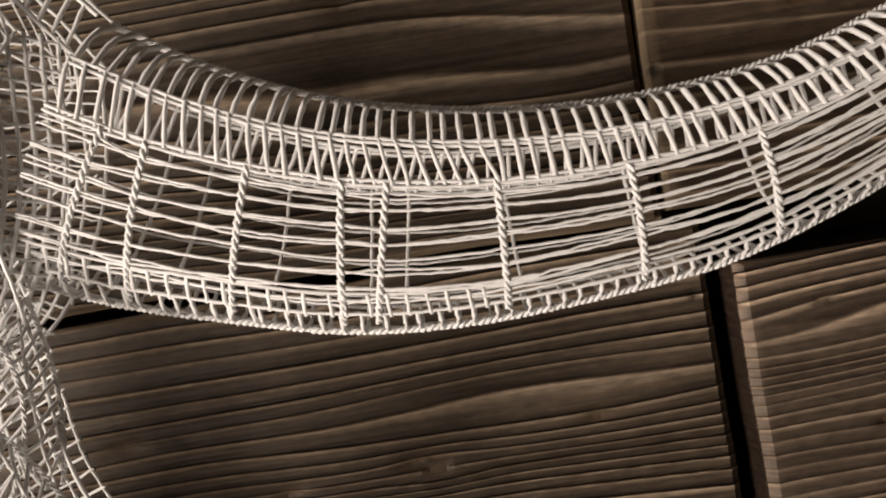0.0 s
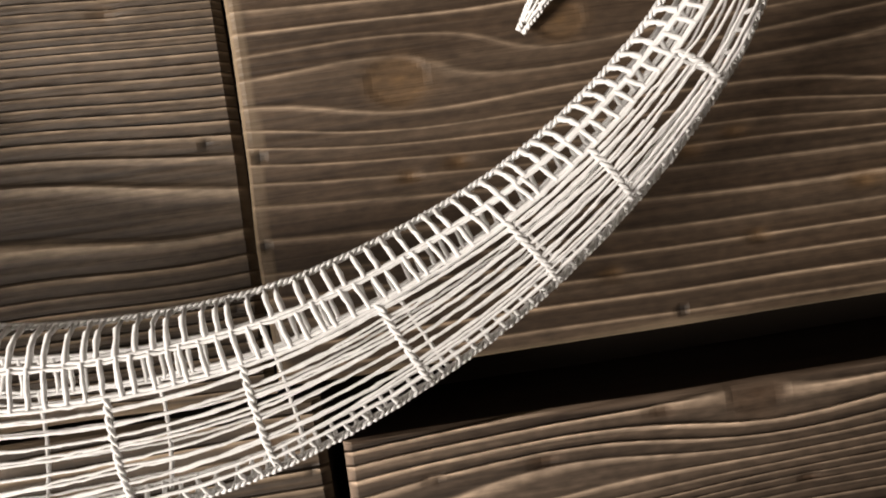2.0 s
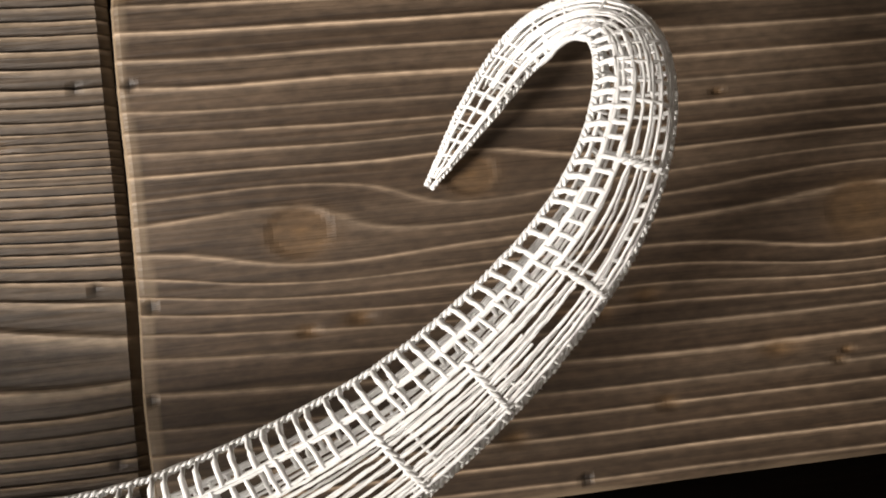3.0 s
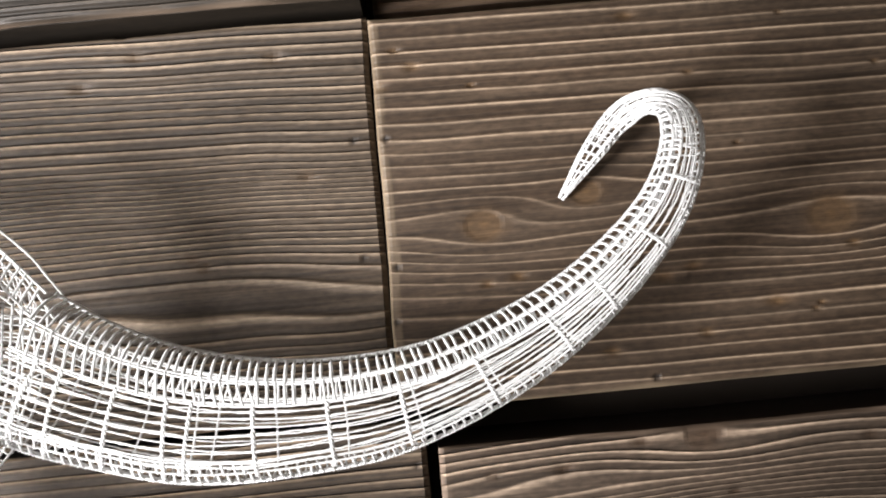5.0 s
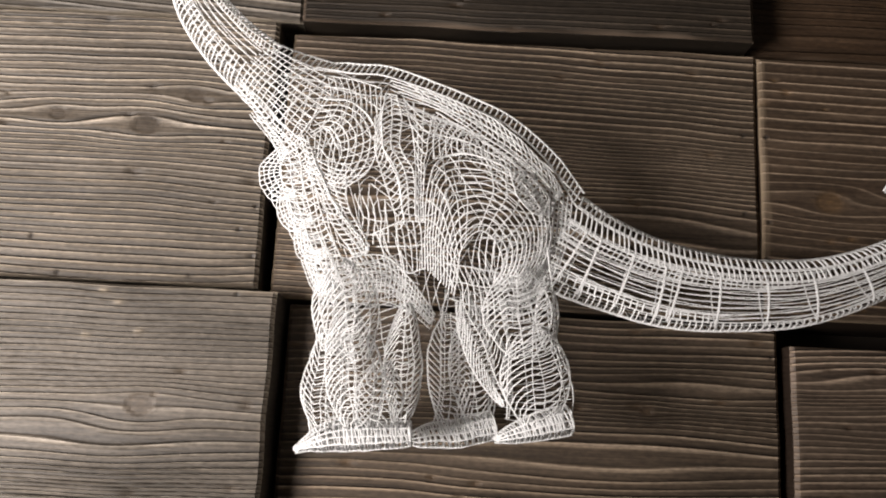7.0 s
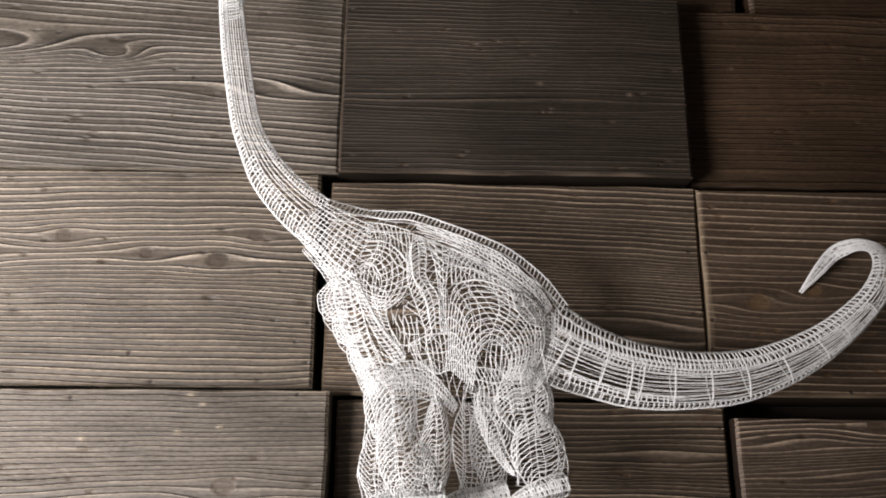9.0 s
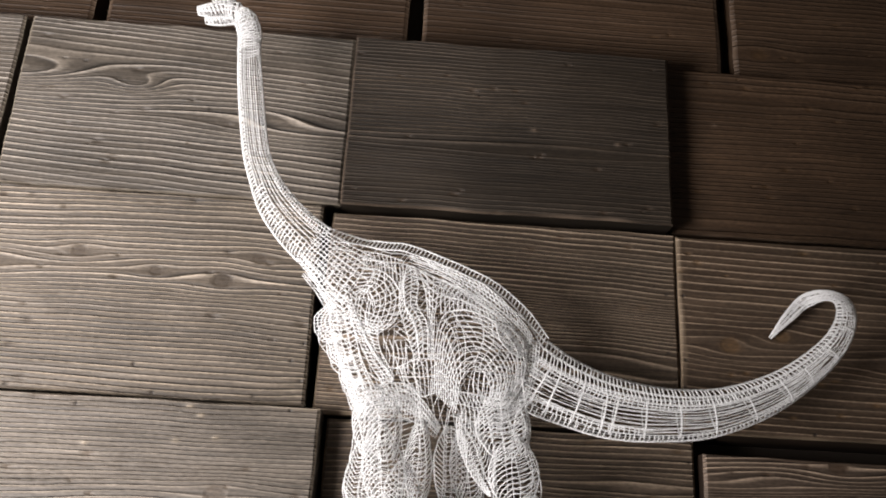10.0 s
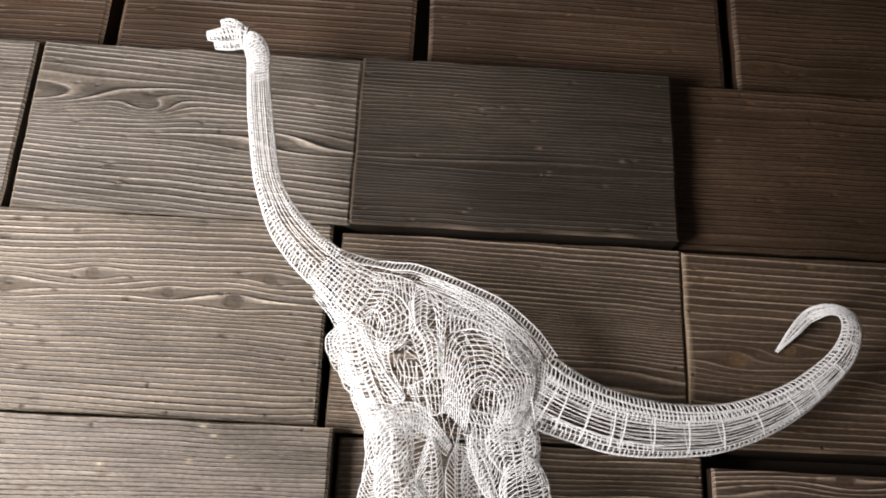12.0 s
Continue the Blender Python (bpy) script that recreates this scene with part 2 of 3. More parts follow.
    for name, values in (("ring", ring), ("phase", phase), ("fade", fade * (1 - core) * (1 - 0.8 * damp)), ("knot", np.clip(knot, 0, 1) * 0.8), ("worn", worn), ("nail", 0.85 * nail)):
        layer = data.attributes.new(name, "FLOAT", "POINT")
        layer.data.foreach_set("value", np.concatenate([values.ravel(), 0 * back[:, 0]]).astype(np.float32))
    data.materials.append(material)
    data.update()
    ob = new("panel", data)
    ob.parent = wall
    return ob


wall = box("wall_north", -2.0, 2.0, 0.225, 0.325, 0.0, 2.6, BOARD)
tagged(wall, "wall clad with brushed dark wooden blocks standing out unevenly", "wall", kind="structure")

# middle row
panel(-0.2025, 0.0461, 1.5030, 1.6465, 0.1705, WOOD_BROWN, 11, 0.0034, 0.8, slope=0.03, nails=((0.039, 1.601), (0.039, 1.559), (0.040, 1.523)), flames=((-0.02, 1.545, 0.10, 0.020), (-0.16, 1.555, 0.06, 0.012)))
panel(0.0465, 0.2950, 1.5045, 1.6450, 0.1680, WOOD_RED, 12, 0.0050, 0.9, ((0.0812, 1.5665, 0.0062), (0.2040, 1.5590, 0.0075), (0.118, 1.575, 0.005)), slope=0.02, margin=0.0036, res=0.0010, relief=0.35, nails=((0.0495, 1.600), (0.0495, 1.554), (0.0485, 1.535), (0.136, 1.508)))
panel(-0.4560, -0.2085, 1.5060, 1.6485, 0.1630, WOOD_OLIVE, 13, 0.0039, 1.0, relief=1.25, knots=((-0.372, 1.6025, 0.0050), (-0.2486, 1.605, 0.0045), (-0.318, 1.592, 0.0042), (-0.272, 1.588, 0.0065), (-0.43, 1.592, 0.007)), nails=((-0.402, 1.509), (-0.308, 1.5095), (-0.242, 1.5105), (-0.2125, 1.547), (-0.220, 1.535), (-0.213, 1.522), (-0.323, 1.527)))
# lower row
panel(-0.1930, 0.0543, 1.3600, 1.5005, 0.1735, WOOD_BROWN, 14, 0.0040, 0.9, ((-0.012, 1.4560, 0.0026),), slope=-0.02, nails=((0.050, 1.485),), flames=((-0.03, 1.432, 0.09, 0.018), (0.01, 1.468, 0.05, 0.008)))
panel(0.0586, 0.3050, 1.3480, 1.4908, 0.1675, WOOD_DEEP, 15, 0.0031, 1.0, ((0.160, 1.440, 0.006), (0.150, 1.488, 0.006)), slope=-0.03, flames=((0.10, 1.475, 0.05, 0.009), (0.17, 1.455, 0.07, 0.010)), margin=0.0022, relief=1.2)
panel(-0.4420, -0.1960, 1.3620, 1.5035, 0.1530, WOOD_GREY, 16, 0.0034, 0.8, relief=1.5, knots=((-0.255, 1.447, 0.006),), flames=((-0.28, 1.432, 0.09, 0.016),), dots=((-0.285, 1.478), (-0.260, 1.481), (-0.341, 1.474), (-0.279, 1.500), (-0.271, 1.495)), nails=((-0.351, 1.498), (-0.215, 1.501)))
# upper row
panel(-0.4448, -0.1984, 1.6520, 1.7910, 0.1700, WOOD_ASH, 17, 0.0049, 1.2, relief=1.0, slope=0.06, eyes=((-0.470, 1.742, 0.080, 0.015, 0.026), (-0.356, 1.737, 0.022, 0.008, 0.011)), flames=((-0.26, 1.715, 0.08, 0.014),), nails=((-0.398, 1.7545), (-0.301, 1.722)))
panel(-0.1978, 0.0445, 1.6525, 1.7915, 0.1660, WOOD_DARK, 18, 0.0031, 0.6, dots=((-0.059, 1.721), (0.004, 1.714)), flames=((-0.06, 1.706, 0.16, 0.014),))
panel(0.0480, 0.3150, 1.6550, 1.7970, 0.1880, WOOD_WARM, 19, 0.0045, 0.8, dots=((0.088, 1.749),))
panel(-0.6950, -0.4490, 1.6500, 1.7890, 0.1680, WOOD_GREY, 20, 0.0034, 0.6)
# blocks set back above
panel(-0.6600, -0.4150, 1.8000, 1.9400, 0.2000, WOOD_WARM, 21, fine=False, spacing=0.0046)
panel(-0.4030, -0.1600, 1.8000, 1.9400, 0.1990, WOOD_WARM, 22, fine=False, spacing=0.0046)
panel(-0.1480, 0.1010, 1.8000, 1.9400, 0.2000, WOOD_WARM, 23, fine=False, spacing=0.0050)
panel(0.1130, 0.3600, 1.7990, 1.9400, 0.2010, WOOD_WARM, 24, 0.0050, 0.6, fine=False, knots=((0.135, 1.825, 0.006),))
# blocks further out
panel(-0.7030, -0.4590, 1.5060, 1.6470, 0.1680, WOOD_GREY, 25, fine=False)
panel(-0.6900, -0.4450, 1.3620, 1.5030, 0.1640, WOOD_GREY, 26, fine=False)
panel(0.2980, 0.5450, 1.5045, 1.6450, 0.1720, WOOD_RED, 27, fine=False)
panel(0.3080, 0.5550, 1.3480, 1.4890, 0.1700, WOOD_RED, 28, fine=False)
panel(0.3180, 0.5650, 1.6550, 1.7970, 0.1800, WOOD_RED, 29, fine=False)

# ---- plain room that closes the place ----
tagged(box("floor", -2.0, 2.0, -2.6, 0.225, -0.1, 0.0, FLOORING), "plain brown floor of the room", "floor", kind="structure")
tagged(box("ceiling", -2.0, 2.0, -2.6, 0.325, 2.6, 2.7, PLASTER), "plain pale ceiling", "ceiling", kind="structure")


# ---- lace ----
class Lace:
    """Collects threads and turns them into the vertices and faces of one mesh."""

    def __init__(self, seed):
        self.verts, self.faces, self.count, self.gauge, self.rng = [], [], 0, 1.0, np.random.RandomState(seed)

    def thread(self, points, radius, wobble=0.00006, sides=5):
        p = np.asarray(points, float)
        if len(p) < 2:
            return
        p = p + self.rng.normal(0, wobble, p.shape)
        tangent = np.gradient(p, axis=0)
        tangent /= np.linalg.norm(tangent, axis=1, keepdims=True) + 1e-12
        ref = np.where(np.abs(tangent[:, 1:2]) > 0.9, [[1.0, 0, 0]], [[0, 1.0, 0]])
        side = np.cross(tangent, ref)
        side /= np.linalg.norm(side, axis=1, keepdims=True) + 1e-12
        up = np.cross(side, tangent)
        thick = radius * self.gauge * (1 + 0.18 * self.rng.uniform(-1, 1, (len(p), 1, 1)))
        a = np.arange(sides) * 2 * np.pi / sides
        ring = np.cos(a)[None, :, None] * side[:, None] + np.sin(a)[None, :, None] * up[:, None]
        self.verts.append((p[:, None] + thick * ring).reshape(-1, 3))
        i = np.arange(len(p) - 1)[:, None] * sides + np.arange(sides)[None]
        j = np.arange(len(p) - 1)[:, None] * sides + (np.arange(sides)[None] + 1) % sides
        self.faces.append(np.stack([i, j, j + sides, i + sides], -1).reshape(-1, 4) + self.count)
        self.count += len(p) * sides

    def cord(self, points, radius, pitch=0.0022):
        """Two plies twisted round each other."""
        p = np.asarray(points, float)
        length = np.r_[0, np.cumsum(np.linalg.norm(np.diff(p, axis=0), axis=1))]
        m = max(8, int(length[-1] / (pitch / 6)))
        at = np.linspace(0, length[-1], m)
        q = np.stack([np.interp(at, length, p[:, k]) for k in range(3)], -1)
        tangent = np.gradient(q, axis=0)
        tangent /= np.linalg.norm(tangent, axis=1, keepdims=True) + 1e-12
        side = np.cross(tangent, [0, 1.0, 0])
        side /= np.linalg.norm(side, axis=1, keepdims=True) + 1e-12
        up = np.cross(side, tangent)
        for turn in (0, np.pi):
            a = (2 * np.pi * at / pitch + turn)[:, None]
            self.thread(q + radius * 0.62 * (np.cos(a) * side + np.sin(a) * up), radius * 0.62, 0.00004, 4)

    def mesh(self, name, material):
        v = np.concatenate(self.verts)
        body = np.clip((-0.072 - v[:, 0]) / 0.02, 0, 1) * np.clip((1.595 - v[:, 2]) / 0.02, 0, 1)
        x, z = v[:, 0].copy(), v[:, 2].copy()
        v[:, 0] += body * (0.0009 * value_noise(x * 75, z * 75, 41) + 0.0003 * value_noise(x * 220, z * 220, 42))
        v[:, 2] += body * (0.0009 * value_noise(x * 75, z * 75, 43) + 0.0003 * value_noise(x * 220, z * 220, 44))
        v[:, 1] += body * 0.0014 * value_noise(x * 110, z * 110, 45)
        data = bpy.data.meshes.new(name)
        data.from_pydata(v.tolist(), [], np.concatenate(self.faces).tolist())
        data.materials.append(material)
        data.shade_smooth()
        data.update()
        return new(name, data)


def spline(rows, n):
    """A smooth curve through rows of numbers, at even steps of its length in x and z."""
    r = np.asarray(rows, float)
    r = np.concatenate([2 * r[:1] - r[1:2], r, 2 * r[-1:] - r[-2:-1]])
    t = np.linspace(0, 1, 24, endpoint=False)[:, None]
    out = []
    for i in range(1, len(r) - 2):
        a, b, c, d = r[i - 1 : i + 3]
        out.append(0.5 * (2 * b + (c - a) * t + (2 * a - 5 * b + 4 * c - d) * t ** 2 + (3 * b - a - 3 * c + d) * t ** 3))
    out = np.concatenate(out + [r[-2:-1]])
    length = np.r_[0, np.cumsum(np.hypot(*np.diff(out[:, :2], axis=0).T))]
    at = np.linspace(0, length[-1], n)
    return np.stack([np.interp(at, length, out[:, k]) for k in range(out.shape[1])], -1), length[-1]


class Tube:
    """A bent hollow form: rows of x, z, half height across, y of the axis, half depth."""

    def __init__(self, rows):
        self.c, self.length = spline(rows, 1200)
        tangent = np.gradient(self.c[:, :2], axis=0)
        tangent /= np.linalg.norm(tangent, axis=1, keepdims=True)
        self.n = np.stack([-tangent[:, 1], tangent[:, 0]], -1)

    def at(self, s, v, front=True, lift=0.0):
        """s metres along the axis; v from 0 (the back's edge) to 1 (the belly's edge), on the side that faces out or the wall."""
        k = np.clip(np.asarray(s, float) / self.length, 0, 1) * 1199
        i = np.minimum(k.astype(int), 1198)
        f = (k - i)[:, None]
        c, n = self.c[i] * (1 - f) + self.c[i + 1] * f, self.n[i] * (1 - f) + self.n[i + 1] * f
        a = np.arccos(np.clip(1 - 2 * np.asarray(v, float), -1, 1))
        half = c[:, 2] + lift
        xz = c[:, :2] + (half * np.cos(a))[:, None] * n
        y = c[:, 3] + (-1 if front else 1) * (c[:, 4] + lift) * np.sin(a)
        return np.stack([xz[:, 0], y, xz[:, 1]], -1)

    def line(self, lace, s0, s1, v, radius, front=True, step=0.0015, cord=False):
        s = np.linspace(s0, s1, max(3, int((s1 - s0) / step)))
        p = self.at(s, np.full_like(s, v) if np.isscalar(v) else np.interp(s, *v), front)
        lace.cord(p, radius) if cord else lace.thread(p, radius)

    def rungs(self, lace, s0, s1, v0, v1, step, radius, front=True, lean=0.0, n=5, skip=0.0):
        for s in np.arange(s0, s1, step):
            if lace.rng.uniform() < skip:
                continue
            s = s + lace.rng.normal(0, step * 0.10)
            v = np.linspace(v0, v1, n)
            lace.thread(self.at(np.linspace(s, s + lean, n), v, front), radius)


def net(lace, tube, s0, s1, longs, step, lean, radius, back=True, ring=0.0):
    """A netting of slanting threads with lengthwise ones, on both sides of a tube."""
    for front in (True, False) if back else (True,):
        for v in np.linspace(0.0, 1.0, longs):
            tube.line(lace, s0, s1, float(np.clip(v, 0.002, 0.998)), radius * 1.1, front)
        for sign in (1, -1):
            tube.rungs(lace, s0 - lean, s1, 0.0, 1.0, step, radius, front, sign * lean if sign > 0 else lean * 0.35, n=9, skip=0.12)
        if ring:
            tube.rungs(lace, s0, s1, 0.0, 1.0, ring, radius, front, 0.0, n=9)


def leaf(lace, a, b, left, right, y, depth, rails, step, radius=0.00026):
    """A leaf of lace from a down to b (x and z), bulging to both sides and towards the room: rails tied by slanting rungs."""
    a, b = np.array(a), np.array(b)
    along = (b - a) / np.linalg.norm(b - a)
    across = np.array([-along[1], along[0]])
    t = np.linspace(0, 1, 40)
    shape = np.sin(np.pi * (0.06 + 0.88 * t)) ** 0.8
    rows = []
    for k in np.linspace(0, 1, rails):
        xz = a + np.outer(t, b - a) + np.outer(((1 - k) * -left + k * right) * shape, across)
        rows.append(np.stack([xz[:, 0], y - depth * np.sin(np.pi * (0.1 + 0.8 * k)) * shape, xz[:, 1]], -1))
    rows = np.array(rows)
    for n, row in enumerate(rows):
        if n in (0, rails - 1):
            lace.cord(row, 0.00040)
        elif n % 3 == 0:
            lace.thread(row, 0.85 * radius)
    slant = lace.rng.uniform(5.0, 9.5) * lace.rng.choice([-1, 1])
    count = int(np.linalg.norm(b - a) / step)
    for c in range(count):
        u = (c + 0.5) / count * 39
        at = np.clip(u + slant * np.linspace(-1, 1, rails) ** 2 * np.sign(np.linspace(-0.6, 1.4, rails)) + lace.rng.uniform(-0.3, 0.3), 0, 38.99)
        j = at.astype(int)
        g = (at - j)[:, None]
        n = np.arange(rails)
        lace.thread(rows[n, j] * (1 - g) + rows[n, j + 1] * g, radius)


def skin(x, z, out=0.0):
    """The y of the body's rounded side that faces the room."""
    e = ((x + 0.135) / 0.090) ** 2 + ((z - 1.550) / 0.066) ** 2
    y = 0.128 - (0.016 + out) * np.sqrt(np.clip(1 - e, 0, 1)) + 0.0045 * np.clip((x + 0.088) / 0.030, 0, 1)
    y = y - 0.009 * np.exp(-(((x + 0.097) / 0.028) ** 2) - ((z - 1.530) / 0.030) ** 2)
    y = y - 0.017 * np.exp(-(((x + 0.212) / 0.026) ** 2) - ((z - 1.600) / 0.026) ** 2)
    return y - 0.005 * np.exp(-(((x + 0.165) / 0.030) ** 2) - ((z - 1.565) / 0.030) ** 2)


def loft(lace, guides, threads, step, radius, rail=None, front=True, out=0.0, skip=0.0, sway=0.0):
    """Threads that blend from one guide curve to the next over the body, tied by short cross threads."""
    curves = [spline(g, 60)[0][:, :2] for g in guides]
    grid = []
    for k in np.linspace(0, len(curves) - 1, threads):
        i = min(int(k), len(curves) - 2)
        grid.append(curves[i] * (1 - k + i) + curves[i + 1] * (k - i))
    grid = np.array(grid)
    y = skin(grid[..., 0], grid[..., 1], out)
    if not front:
        y = 0.262 - y
    pts = np.stack([grid[..., 0], y, grid[..., 1]], -1)
    for row in pts:
        lace.thread(row, rail or radius)
    length = np.linalg.norm(np.diff(pts[0], axis=0), axis=1).sum()
    fine = np.linspace(0, len(pts) - 1, 3 * threads)
    for u in np.arange(0.5, length / step) * step / length * 59:
        if lace.rng.uniform() < skip:
            continue
        at = np.clip(u + sway * np.sin(fine / len(pts) * np.pi), 0, 58.999)
        i, j = np.minimum(fine.astype(int), len(pts) - 2), at.astype(int)
        f, g = (fine - i)[:, None], (at - j)[:, None]
        p = (pts[i, j] * (1 - g) + pts[i, j + 1] * g) * (1 - f) + (pts[i + 1, j] * (1 - g) + pts[i + 1, j + 1] * g) * f
        lace.thread(p, radius)


def combed(pulls, turn, seed):
    """A field of thread directions over the body: each pull is x, z, reach and angle."""
    def angle(x, z):
        c = s = 1e-9
        for px, pz, reach, degrees in pulls:
            w = math.exp(-((x - px) ** 2 + (z - pz) ** 2) / reach ** 2) + 1e-5
            a = math.radians(degrees)
            c, s = c + w * math.cos(2 * a), s + w * math.sin(2 * a)
        drift = float(value_noise(np.array([x * 60.0]), np.array([z * 60.0]), seed)[0])
        return 0.5 * math.atan2(s, c) + math.radians(turn) + 0.35 * drift
    return angle


def within(outline, x, z):
    odd = False
    for (ax, az), (bx, bz) in zip(outline, outline[1:] + outline[:1]):
        if (az > z) != (bz > z) and x < (bx - ax) * (z - az) / (bz - az) + ax:
            odd = not odd
    return odd


def hatch(lace, outline, angle, gap, radius, front=True, out=0.0, longest=0.05, loose=(), seed=1):
    """Fills the outline with evenly parted threads that follow the field of directions."""
    rng = np.random.RandomState(seed)
    xs, zs = [p[0] for p in outline], [p[1] for p in outline]
    seeds = [(x + rng.uniform(-0.0006, 0.0006), z + rng.uniform(-0.0006, 0.0006)) for x in np.arange(min(xs), max(xs), 0.0013) for z in np.arange(min(zs), max(zs), 0.0013)]
    rng.shuffle(seeds)
    placed, used, step = np.full((60000, 2), 9.0), 0, 0.0007

    def parted(x, z):
        g = gap
        for lx, lz, reach, times in loose:
            g *= 1 + (times - 1) * math.exp(-((x - lx) ** 2 + (z - lz) ** 2) / reach ** 2)
        return g

    def near(x, z):
        return np.min(np.abs(placed[:used, 0] - x) + 0.0 + np.abs(placed[:used, 1] - z)) * 0.8 if used else 9.0

    for x0, z0 in seeds:
        if not within(outline, x0, z0) or near(x0, z0) < parted(x0, z0):
            continue
        most, halves = rng.uniform(0.4, 1.0) * longest, []
        for sign in (1, -1):
            x, z, run, old = x0, z0, [], None
            while len(run) * step < most:
                a = angle(x, z)
                dx, dz = math.cos(a), math.sin(a)
                if old is None:
                    dx, dz = sign * dx, sign * dz
                elif dx * old[0] + dz * old[1] < 0:
                    dx, dz = -dx, -dz
                old = (dx, dz)
                x, z = x + step * dx, z + step * dz
                if not within(outline, x, z):
                    break
                run.append((x, z))
                if near(x, z) < 0.45 * parted(x, z):
                    break
            halves.append(run)
        path = np.array(halves[1][::-1] + [(x0, z0)] + halves[0])
        if len(path) < 6:
            continue
        placed[used : used + len(path)], used = path, used + len(path)
        y = skin(path[:, 0], path[:, 1], out)
        lace.thread(np.stack([path[:, 0], y if front else 0.262 - y, path[:, 1]], -1)[:: 2], radius)


dino = Lace(5)
dino.gauge = 1.02

# neck
neck = Tube([
    (-0.2790, 1.7680, 0.0050, 0.113, 0.005),
    (-0.2715, 1.7640, 0.0076, 0.113, 0.007),
    (-0.2665, 1.7520, 0.0078, 0.113, 0.007),
    (-0.2650, 1.7380, 0.0074, 0.113, 0.007),
    (-0.2606, 1.7089, 0.0080, 0.114, 0.008),
    (-0.2522, 1.6668, 0.0083, 0.115, 0.008),
    (-0.2451, 1.6476, 0.0092, 0.116, 0.009),
    (-0.2345, 1.6290, 0.0118, 0.117, 0.010),
    (-0.2205, 1.6135, 0.0136, 0.118, 0.011),
    (-0.2075, 1.6030, 0.0150, 0.120, 0.012),
])
N = neck.length
for front in (True, False):
    neck.line(dino, 0.0, N, 0.001, 0.00050, front, cord=front)
    neck.line(dino, 0.0, N, 0.999, 0.00055, front, cord=front)
    neck.rungs(dino, 0.004, N, 0.0, 0.14, 0.0024, 0.00034, front)
    neck.rungs(dino, 0.004, N, 0.80, 1.0, 0.0024, 0.00036, front, 0.0004)
    for v in np.linspace(0.15, 0.80, 8 if front else 4):
        neck.line(dino, 0.004, N, float(v), 0.00028, front)
    neck.rungs(dino, 0.004, 0.035, 0.1, 0.85, 0.0022, 0.00036, front, 0.0015)
    neck.rungs(dino, N - 0.05, N, 0.62, 0.82, 0.0030, 0.00040, front, 0.0006)

# head: snout, crest and jaw
for rows in (
    [(-0.2760, 1.7690, 0.0068, 0.113, 0.006), (-0.2850, 1.7700, 0.0066, 0.112, 0.006), (-0.2950, 1.7672, 0.0050, 0.111, 0.005), (-0.3030, 1.7655, 0.0034, 0.110, 0.003)],
    [(-0.2800, 1.7740, 0.0034, 0.113, 0.004), (-0.2880, 1.7780, 0.0036, 0.112, 0.004), (-0.2950, 1.7770, 0.0022, 0.111, 0.003)],
    [(-0.2790, 1.7625, 0.0030, 0.113, 0.004), (-0.2880, 1.7600, 0.0030, 0.112, 0.004), (-0.2970, 1.7585, 0.0022, 0.111, 0.003)],
):
    lump = Tube(rows)
    net(dino, lump, 0.0, lump.length, 5, 0.0026, 0.002, 0.00036)
    for s in (0.0, lump.length):
        lump.rungs(dino, s, s + 0.0005, 0.0, 1.0, 0.001, 0.0005, True)

# body: the back's edge and its ladder, then the fields of the flank
BACK = [(-0.1912, 1.6125), (-0.1760, 1.6110), (-0.1600, 1.6085), (-0.1470, 1.6077), (-0.1233, 1.5993), (-0.0940, 1.5872), (-0.0690, 1.5702), (-0.0570, 1.5560)]
UNDER = [(-0.1925, 1.6065), (-0.1765, 1.6050), (-0.1615, 1.6025), (-0.1480, 1.6020), (-0.1262, 1.5945), (-0.0972, 1.5832), (-0.0735, 1.5665), (-0.0625, 1.5525)]
# fields of the flank, each between two edge threads
SHOULDER = [
    [(-0.175, 1.586), (-0.160, 1.584), (-0.149, 1.569), (-0.151, 1.553), (-0.161, 1.544)],
    [(-0.179, 1.569), (-0.172, 1.572), (-0.164, 1.563), (-0.166, 1.552), (-0.171, 1.545)],
]
SHOULDER_EYE = [[(-0.178, 1.568), (-0.172, 1.571), (-0.165, 1.562)], [(-0.176, 1.557), (-0.171, 1.549), (-0.167, 1.552)]]
SHOULDER_TOP = [[(-0.176, 1.600), (-0.162, 1.598), (-0.149, 1.594)], [(-0.175, 1.587), (-0.161, 1.585), (-0.149, 1.571)]]
SHOULDER_LOW = [[(-0.179, 1.560), (-0.172, 1.546), (-0.162, 1.532), (-0.150, 1.516)], [(-0.161, 1.555), (-0.161, 1.544), (-0.158, 1.534), (-0.149, 1.520)]]
HOLLOW = [[(-0.157, 1.542), (-0.153, 1.532), (-0.154, 1.520)], [(-0.144, 1.540), (-0.143, 1.532), (-0.141, 1.522)]]
COLUMN_A = [
    [(-0.151, 1.578), (-0.149, 1.563), (-0.145, 1.549), (-0.140, 1.536), (-0.138, 1.526)],
    [(-0.147, 1.591), (-0.148, 1.578), (-0.146, 1.565), (-0.140, 1.551), (-0.135, 1.531)],
]
COLUMN_B = [
    [(-0.147, 1.591), (-0.148, 1.578), (-0.146, 1.565), (-0.140, 1.553), (-0.135, 1.531)],
    [(-0.142, 1.590), (-0.139, 1.578), (-0.139, 1.565), (-0.133, 1.553), (-0.130, 1.531)],
]
COLUMN_C = [[(-0.139, 1.591), (-0.134, 1.572), (-0.132, 1.555), (-0.130, 1.531)], [(-0.124, 1.582), (-0.126, 1.570), (-0.128, 1.555), (-0.127, 1.531)]]
